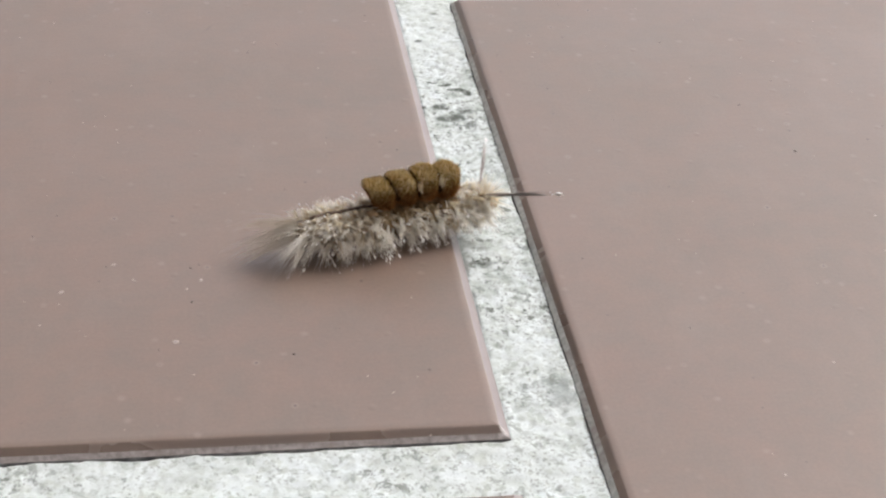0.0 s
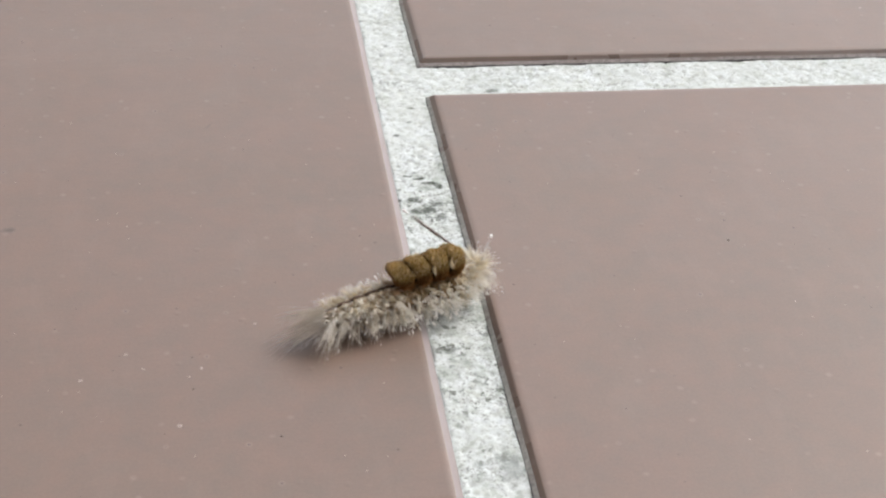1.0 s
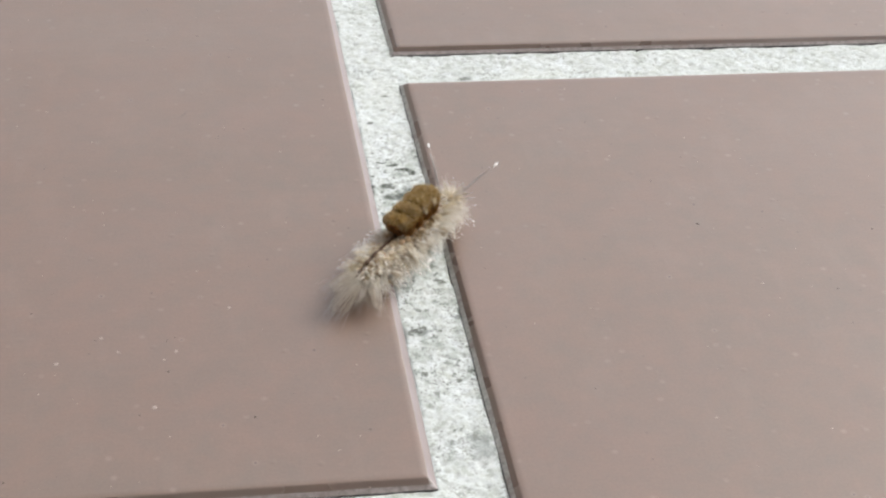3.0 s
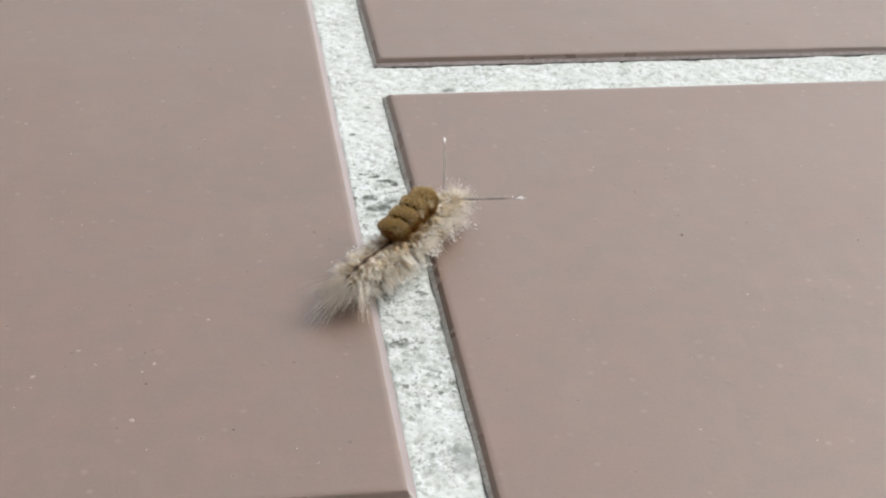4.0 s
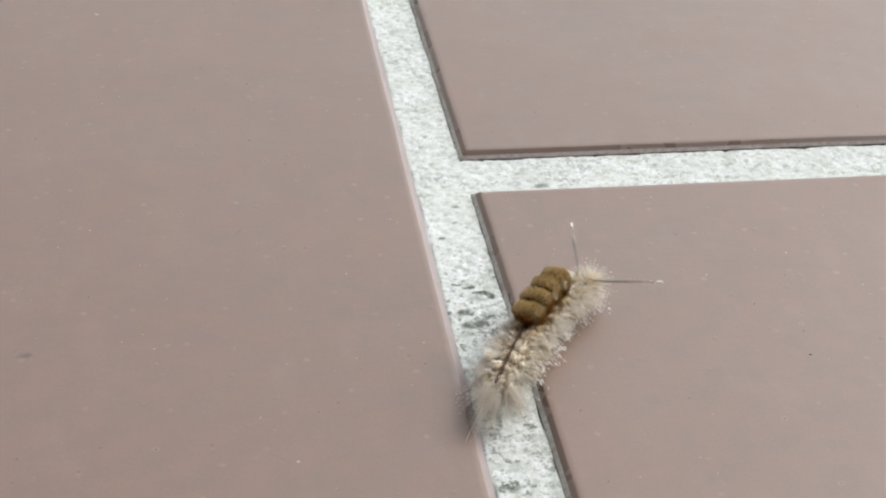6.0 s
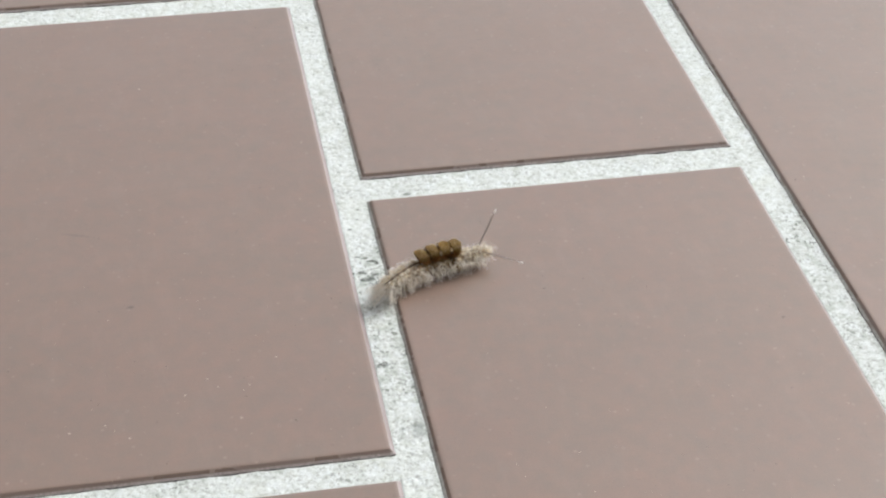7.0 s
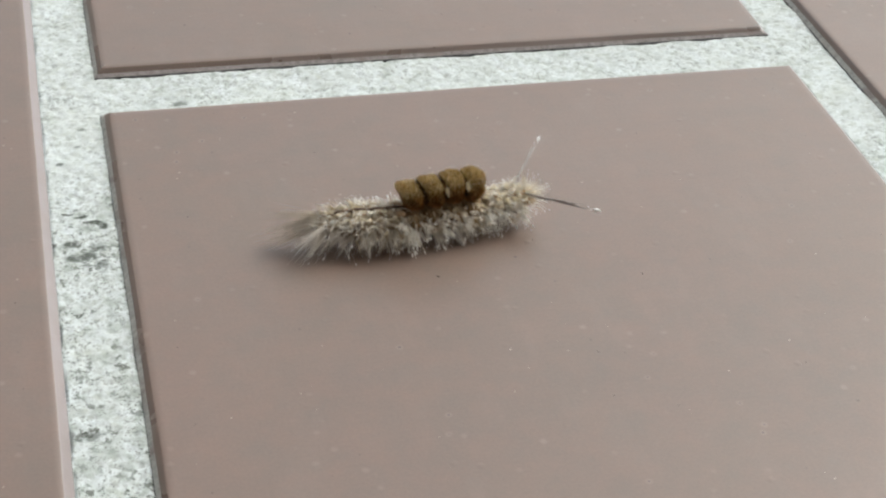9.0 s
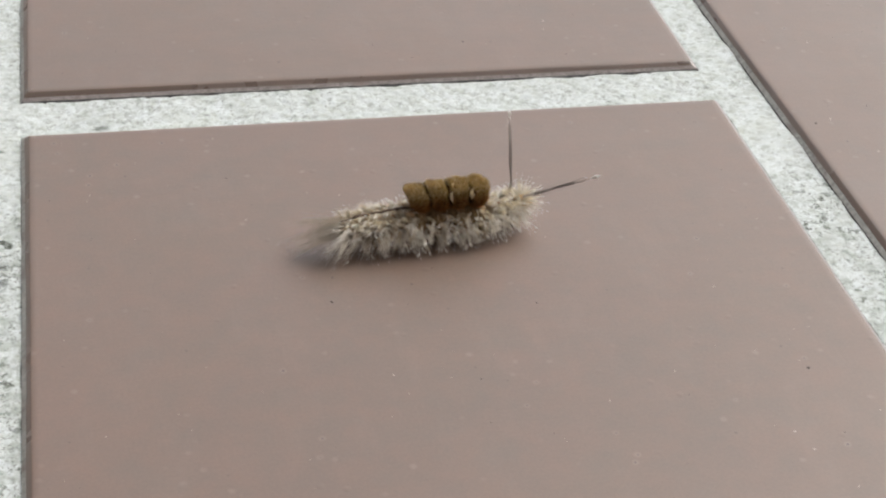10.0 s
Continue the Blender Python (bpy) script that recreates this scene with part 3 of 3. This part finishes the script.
def brush_tuft(i, rnd):
    """The fuzz of one brush: fine upright hairs on its form, olive above and rusty below; dark ones paint the grooves'
    shade where two brushes meet.
    """
    h = Hairs()
    for _ in range(5200):
        x = rnd.uniform(-0.985, 0.985)
        place, way, level = brush_point(i, x, rnd.uniform(0, 2 * math.pi))
        out = way * 0.75 + Vector((rnd.gauss(0, 0.16) + 0.3 * math.tan(radians(BRUSHES[i][1])), rnd.gauss(0, 0.16), 0.75 + rnd.gauss(0, 0.2)))
        edge = 0.70 if level < 0.0 else (0.80 if level < 0.7 else 0.85)
        inner = (x > edge and i < 8) or (x < -edge and i > 5)
        mark = level + rnd.gauss(0, 0.22)
        if inner and rnd.random() < 0.85:
            mat = 4
        elif mark < -0.12:
            mat = 2
        elif mark < 0.40:
            mat = 0 if rnd.random() < 0.6 else 2
        elif level > 0.55 and rnd.random() < 0.16:
            mat = 3
        else:
            mat = 1 if rnd.random() < (0.8 if level > 0.75 else 0.5) else 0
        h.add((place - way * 0.14) * MM, out, rnd.choice((rnd.uniform(0.24, 0.46), rnd.uniform(0.36, 0.66))) * MM, rnd.uniform(0.032, 0.065) * MM, (0, 0, 0), 2, mat, 0.5)
    # longer pale hairs paint the backlight along the upper rim
    for _ in range(190):
        place, way, level = brush_point(i, rnd.uniform(-0.97, 0.97), math.pi / 2 + rnd.choice((-1, -1, -1, 1)) * rnd.uniform(0.55, 1.05))
        if level > 0.25:
            h.add((place - way * 0.1) * MM, way + Vector((rnd.gauss(0, 0.3), rnd.gauss(0, 0.3), 0.9)), rnd.uniform(0.35, 0.65) * MM, rnd.uniform(0.025, 0.045) * MM, (0, 0, 0), 2, 3, 0.4)
    return h.mesh("brush_tuft", [HAIR_BROWN, HAIR_OLIVE, HAIR_RUST, HAIR_CREAM, HAIR_GROOVE])


def gap_light(i, rnd):
    """A few pale hairs that paint the light seen through the gap in front of a brush."""
    h = Hairs()
    height, lean = BRUSHES[i]
    for _ in range(36):
        base = Vector((1.36 + rnd.gauss(0, 0.09), rnd.uniform(-2.15, -1.25), RADII[i] + height * rnd.uniform(0.50, 0.68)))
        way = Vector((rnd.gauss(math.tan(radians(lean)), 0.08), rnd.gauss(-0.05, 0.12), 1))
        h.add(base * MM, way, height * rnd.uniform(0.20, 0.34) * MM, rnd.uniform(0.045, 0.070) * MM, (0, 0, 0), 2, 0, 0.5)
    return h.mesh("gap_light", [HAIR_CREAM])


def back_stripe(i):
    """The dark line along the back of one segment, with uneven edges."""
    r, n = RADII[i], 10
    verts, faces = [], []
    for j in range(n + 1):
        x = -1.25 + 2.5 * j / n
        w = 0.20 + 0.18 * noise.noise((x * 2, i * 3.1, 0))
        prof = (1 - abs(x / 1.9) ** 3.2) ** (1 / 3.2)
        for q in (-1, 0, 1):
            a = q * w / r
            verts.append((x * MM, math.sin(a) * r * prof * MM, (math.cos(a) * r * prof + 0.03) * MM))
        for q in (-1, 1):
            a = q * w / r
            verts.append((x * MM, math.sin(a) * r * prof * 0.9 * MM, math.cos(a) * r * prof * 0.9 * MM))
    for j in range(n):
        a, b = j * 5, j * 5 + 5
        faces += [(a, a + 1, b + 1, b), (a + 1, a + 2, b + 2, b + 1), (a + 3, a, b, b + 3), (a + 2, a + 4, b + 4, b + 2)]
    return mesh_from("back_stripe", verts, faces, [STRIPE])


def tail_hair(rnd):
    """The long fine sprays that trail behind the last segment; their hairs gather into a few tapering locks."""
    h = Hairs()
    for lock in range(14):
        yaw0, rise = rnd.gauss(0, 20), rnd.gauss(-3, 8)
        reach = rnd.uniform(5.0, 9.2)
        root = Vector((-0.6 + rnd.uniform(-0.4, 0.5), -yaw0 * 0.03 + rnd.gauss(0, 0.3), 0.4 + rise * 0.03 + rnd.gauss(0, 0.25)))
        for _ in range(26):
            yaw, pitch = yaw0 + rnd.gauss(0, 3.5), rise + rnd.gauss(0, 3.5)
            way = Vector((-math.cos(radians(yaw)) * math.cos(radians(pitch)), -math.sin(radians(yaw)) * math.cos(radians(pitch)), math.sin(radians(pitch))))
            base = root + Vector((0, rnd.gauss(0, 0.24), rnd.gauss(0, 0.24)))
            length = reach * rnd.uniform(0.45, 1.05)
            lowest = AXIS + base.z + way.z * length - 0.17 * length
            if lowest < 0.2:
                way.z += (0.2 - lowest) / length
            h.add(base * MM, way, length * MM, rnd.uniform(0.022, 0.040) * MM, (0, rnd.gauss(0, 0.02), -0.17), 4, 0 if lock % 3 else 1)
    return h.mesh("tail_hair", [TAIL_HAIR, HAIR_GREY])


def pencil(rnd):
    """A long dark hair pencil: feathered hairs set one above the other along its stem."""
    h = Hairs()
    for k in range(90):
        at = rnd.uniform(0.0, 6.4) if k else 0.0
        start = Vector((at, rnd.gauss(0, 0.07), rnd.gauss(0, 0.07)))
        length = min(rnd.uniform(1.8, 3.4), 8.9 - at) if k else 9.7
        way = Vector((1, rnd.gauss(0, 0.05), rnd.gauss(0, 0.05)))
        h.add(start * MM, way, length * MM, rnd.uniform(0.035, 0.060) * MM, (0, rnd.gauss(0, 0.012), rnd.gauss(0, 0.012)), 3)
    return h.mesh("hair_pencil", [HAIR_BLACK])


def pencil_plume(rnd):
    h = Hairs()
    for _ in range(16):
        way = Vector((1, rnd.gauss(0, 0.5), rnd.gauss(0, 0.5)))
        tip = h.add((9.5 * MM, 0, 0), way, rnd.uniform(0.10, 0.32) * MM, 0.035 * MM)
        h.plume(tip, rnd.uniform(0.04, 0.09) * MM, 1, way)
    h.plume((9.7 * MM, 0, 0), 0.27 * MM)
    h.plume((8.5 * MM, 0.2 * MM, 0.1 * MM), 0.06 * MM)
    h.plume((9.0 * MM, -0.15 * MM, 0), 0.07 * MM)
    return h.mesh("plume", [HAIR_WHITE, PLUME])


def build_caterpillar():
    rnd = random.Random(7)
    root = tagged(new("caterpillar"), "hairy grey caterpillar with brown back brushes crawling on tiles", "caterpillar")
    segments = []
    for i, r in enumerate(RADII):
        seg = part("body_segment", blob("body_segment", (1.55 * MM, r * MM, r * 0.98 * MM), [SKIN_DARK if i in BRUSHES else SKIN], 2.6, 0.05, (24, 14), i * 2.0), root)
        for side in (1, -1):
            part("side_hair", side_hair(i, side, rnd), seg, "white hair with glistening tips")
            wart = blob("wart", (0.18 * MM, 0.13 * MM, 0.12 * MM), [WART], n=(8, 6))
            part("wart", wart, seg, "small rust-red wart", pose(0.3 * MM, side * 0.42 * r * MM, 0.88 * r * MM))
        if i < 9:
            part("back_stripe", back_stripe(i), seg, "dark brown line along the back")
        if i in BRUSHES:
            part("brush_root", brush_root(i), seg, "rust-brown root of the brush")
            part("brush_tuft", brush_tuft(i, rnd), seg, "dense olive-brown brush of hair")
            if i in (6, 7):
                part("gap_light", gap_light(i, rnd), seg, "pale hairs for light between the brushes")
        if i in (0, 2, 3, 5, 6, 8, 9, 10):
            for side in (1, -1):
                leg = blob("leg", (0.38 * MM, 0.36 * MM, 0.80 * MM), [DARK], n=(8, 6))
                part("leg", leg, seg, "short dark foot", pose(0, side * 0.85 * MM, -(AXIS - 0.80) * MM))
        if i == 4:
            for side in (1, -1):
                part("tubercle", blob("tubercle", (0.62 * MM, 0.5 * MM, 0.42 * MM), [KNOB], n=(12, 8), bumps=0.1), seg, "pale orange knob behind the brushes", pose(0.7 * MM, side * 1.10 * MM, 1.75 * MM))
        if i == 0:
            part("tail_hair", tail_hair(rnd), seg, "long pale grey tail hair")
        segments.append(seg)
    head = part("head", blob("head", (1.05 * MM, 1.15 * MM, 1.05 * MM), [HEAD], 2.2, 0.05, (18, 12)), root, "small cream and orange head")
    for side in (1, -1):
        h = Hairs()
        for _ in range(130):
            yaw, pitch = side * 55 + rnd.gauss(0, 38), rnd.gauss(24, 30)
            way = Vector((math.cos(radians(yaw)) * math.cos(radians(pitch)), math.sin(radians(yaw)) * math.cos(radians(pitch)), math.sin(radians(pitch))))
            tip = h.add((way * 0.8 + Vector((-0.5, 0, 0.2))) * MM, way, rnd.uniform(1.0, 3.0) * MM, 0.045 * MM, (0, 0, -0.15), 3, 0 if rnd.random() < 0.3 else 2)
            if rnd.random() < 0.3:
                h.plume(tip, 0.06 * MM, 1, way)
        part("collar_hair", h.mesh("collar_hair", [HAIR_CREAM, PLUME, HAIR_WHITE]), head, "cream hair round the head")
    pencils = []
    for side in (1, -1):
        p = part("hair_pencil", pencil(rnd), root, "long dark hair pencil")
        part("plume", pencil_plume(rnd), p, "bright white plume at the tip")
        pencils.append(p)
    return root, segments, head, pencils


caterpillar, segments, head, pencils = build_caterpillar()


# ---- grit and dust on the floor ----
def on_tile(x, y):
    return not (abs(x) < 0.0065 or abs(x - 0.1077) < 0.0075 or abs(x + 0.1077) < 0.0075)


def scatter(name, count, sizes, mat, seed, fixed=(), flat=0.35):
    rnd = random.Random(seed)
    verts, faces = [], []
    spots = [(x, y, s) for x, y, s in fixed]
    while len(spots) < count:
        x, y = rnd.uniform(-0.16, 0.2), rnd.uniform(-0.16, 0.2)
        s = rnd.uniform(*sizes) * rnd.uniform(0.5, 1.0)
        if on_tile(x, y) and not abs(y) < 0.008:
            spots.append((x, y, s))
    for x, y, s in spots:
        k = len(verts)
        a0, st = rnd.uniform(0, 6.28), rnd.uniform(0.35, 1.0)
        ca, sa = math.cos(a0), math.sin(a0)
        for q in range(5):
            a = q * 1.2566
            dx, dy = s * math.cos(a) * rnd.uniform(0.7, 1.2), s * st * math.sin(a) * rnd.uniform(0.7, 1.2)
            verts.append((x + dx * ca - dy * sa, y + dx * sa + dy * ca, 0.00001))
        verts.append((x, y, s * flat + 0.00002))
        faces += [(k + q, k + (q + 1) % 5, k + 5) for q in range(5)]
    return new(name, mesh_from(name, verts, faces, [mat]))


DUST = [(-0.0413, -0.0695, 0.00030), (-0.0392, -0.0725, 0.00042), (-0.0323, -0.0729, 0.00040), (-0.0465, -0.0742, 0.00034), (-0.0350, -0.0835, 0.0004), (-0.0255, -0.0643, 0.00026),
        (-0.0293, -0.0558, 0.00024), (-0.0510, 0.0590, 0.00050), (-0.0590, -0.0862, 0.00036), (-0.0640, -0.0812, 0.00028), (-0.0715, -0.0825, 0.00030), (-0.0415, -0.0408, 0.00022)]
GRIT = [(0.0400, -0.0496, 0.00027), (0.0927, -0.0694, 0.00026), (-0.0235, -0.0863, 0.00022), (-0.0333, -0.0768, 0.00020), (0.0644, -0.0528, 0.00018), (0.1158, -0.0145, 0.00024), (0.0859, -0.0940, 0.00022),
        (-0.0653, -0.0742, 0.00018)]
tagged(scatter("dust", 1100, (0.00006, 0.00026), FLECK, 3, DUST, 0.10), "pale dust flecks scattered on the tiles", "dust", kind="stuff")
tagged(scatter("grit", 420, (0.00006, 0.00018), SPECK, 5, GRIT, 0.5), "tiny dark grit grains scattered on the tiles", "grit", kind="stuff")

lay_tiles()

# ---- what moves ----
# CRAWL: seconds, place of the hindmost brush, heading; BENDS: turn of tail and of front, stretch of tail and of front, reach of the neck in mm; PENCILS: turn and rise of each pencil
CRAWL = [
    (0, -0.0143, -0.0672, 21),
    (0.3, -0.0122, -0.0656, 18),
    (0.5, -0.0112, -0.0659, 20),
    (1, -0.0084, -0.0645, 20),
    (1.2, -0.0076, -0.0627, 28),
    (1.5, -0.0064, -0.0627, 39),
    (2, -0.0051, -0.0605, 43),
    (2.5, -0.0039, -0.0585, 52),
    (2.7, -0.0037, -0.0568, 52),
    (3.8, -0.0039, -0.0585, 56),
    (4, -0.0019, -0.0561, 56),
    (4.5, -0.0008, -0.0551, 55),
    (5, 0.0023, -0.0509, 52),
    (5.2, 0.0027, -0.0486, 54),
    (5.5, 0.0032, -0.0488, 60),
    (5.8, 0.0036, -0.0476, 60),
    (6, 0.0034, -0.0475, 56),
    (6.2, 0.0031, -0.0466, 40),
    (7.3, 0.0154, -0.0392, 7),
    (7.5, 0.0179, -0.0383, 1),
    (7.7, 0.0191, -0.0410, 8),
    (8, 0.0236, -0.0401, 5),
    (8.2, 0.0257, -0.0400, 7),
    (8.5, 0.0294, -0.0420, 9),
    (9, 0.0369, -0.0414, 11),
    (9.5, 0.0437, -0.0399, 10),
    (10, 0.0512, -0.0377, 2),
]
BENDS = [
    (0, -10, -15, 0.80, 0.97, -1.4),
    (0.3, -5, -6, 0.82, 0.97, -1.4),
    (0.5, -4, 4, 0.80, 0.95, -1.4),
    (1, 2, 28, 0.96, 0.90, -0.9),
    (1.2, -2, 30, 0.98, 0.90, -0.7),
    (1.5, -13, 38, 0.97, 0.78, -0.4),
    (2, -1, 16, 0.90, 0.79, 0.1),
    (2.5, -9, -11, 0.80, 0.93, 0.3),
    (2.7, -1, -6, 0.92, 0.83, 0.4),
    (3.8, -9, -5, 0.80, 1.03, 0.0),
    (4, -12, -14, 0.89, 1.00, 0.2),
    (4.5, -12, -7, 0.80, 1.17, -0.3),
    (5, 0, 18, 0.95, 1.05, -0.3),
    (5.2, 4, 18, 1.05, 1.06, 0.0),
    (5.5, -1, 16, 1.11, 1.02, 0.2),
    (5.8, 2, 0, 1.10, 1.04, 0.1),
    (6, 6, -21, 1.15, 0.98, 0.2),
    (6.2, 24, -16, 1.09, 1.03, 0.5),
    (7.3, 21, -5, 1.11, 1.06, 0.4),
    (7.5, 19, -9, 0.99, 1.00, 0.4),
    (7.7, 1, -15, 1.02, 1.04, 0.4),
    (8, 3, -12, 1.07, 1.01, 0.4),
    (8.2, 0, -17, 1.03, 1.03, 0.1),
    (8.5, -10, -21, 0.97, 1.04, -0.5),
    (9, -15, -3, 1.01, 0.99, 0.5),
    (9.5, -15, 0, 0.83, 0.96, 0.8),
    (10, 5, 19, 0.88, 0.94, 0.5),
]
PENCILS = [
    (0, 56, 0, -64, 22),
    (0.3, 76, 9, -52, 36),
    (0.5, 86, 12, -62, 32),
    (1, 130, 26, 52, -12),
    (1.2, 108, 16, 32, -8),
    (1.5, 88, 22, -2, 6),
    (2, 60, 36, -8, 20),
    (2.5, 38, 6, -30, -8),
    (2.7, 38, 10, -8, 8),
    (3.8, 42, 8, -20, -10),
    (4, 26, 18, -42, -10),
    (4.5, 42, 0, -40, -8),
    (5, 80, 14, 2, -6),
    (5.2, 84, 12, 6, -4),
    (5.5, 66, 8, -6, -6),
    (5.8, 52, 8, -28, -4),
    (6, 28, 8, -48, -10),
    (6.2, 32, 22, -38, -12),
    (7.3, 36, 34, -36, -10),
    (7.5, 32, 28, -54, 14),
    (7.7, 32, 8, -44, -12),
    (8, 44, 18, -54, 18),
    (8.2, 44, 18, -48, 6),
    (8.5, 44, 10, -50, 0),
    (9, 46, 6, -50, 4),
    (9.5, 48, 20, -30, 2),
    (10, 82, 50, -12, 20),
]


def bend_at(s, tail, front):
    """Turn of the body's direction against the heading, s mm along the back."""
    return float(np.interp(s, (-5.0, 5.0, 13.0), (tail, 0.0, front)))


def spine(s, tail, front):
    """Place (mm) and direction of the body s mm along the back, in the caterpillar's own space."""
    n, x, y = 24, 0.0, 0.0
    for k in range(n):
        a = radians(bend_at(s * (k + 0.5) / n, tail, front))
        x, y = x + math.cos(a) * s / n, y + math.sin(a) * s / n
    return x, y, bend_at(s, tail, front)


def reach(s, behind, ahead, neck):
    """How far along its back the stretched body carries a point that rests at s mm."""
    return s * (ahead if s > 0 else behind) + neck * max(0.0, (s - 10.5) / 5.0)


def motions():
    walk(caterpillar, [(t, pose(x, y, 0, 0, 0, a)) for t, x, y, a in CRAWL])

    def along(ob, s, z, ripple):
        rows = []
        for t, tail, front, behind, ahead, neck in BENDS:
            x, y, a = spine(reach(s, behind, ahead, neck), tail, front)
            lift = ripple * (0.5 + 0.5 * math.sin(s * 0.55 - t * 5.0))
            rows.append((t, pose(x * MM, y * MM, (z + lift) * MM, 0, 0, a)))
        walk(ob, rows)

    for s, seg in zip(STATIONS, segments):
        along(seg, s, AXIS, 0.22 if s < 0 else 0.0)
    along(head, HEAD_AT, AXIS + 0.30, 0.0)
    for ob, side, first in ((pencils[0], 1, 1), (pencils[1], -1, 3)):
        rows = []
        for (t, tail, front, behind, ahead, neck), row in zip(BENDS, PENCILS):
            x, y, a = spine(reach(PENCIL_AT, behind, ahead, neck), tail, front)
            x, y = x - math.sin(radians(a)) * side * 1.2, y + math.cos(radians(a)) * side * 1.2
            rows.append((t, pose(x * MM, y * MM, (AXIS + 1.85) * MM, 0, -row[first + 1], row[first])))
        walk(ob, rows)


motions()
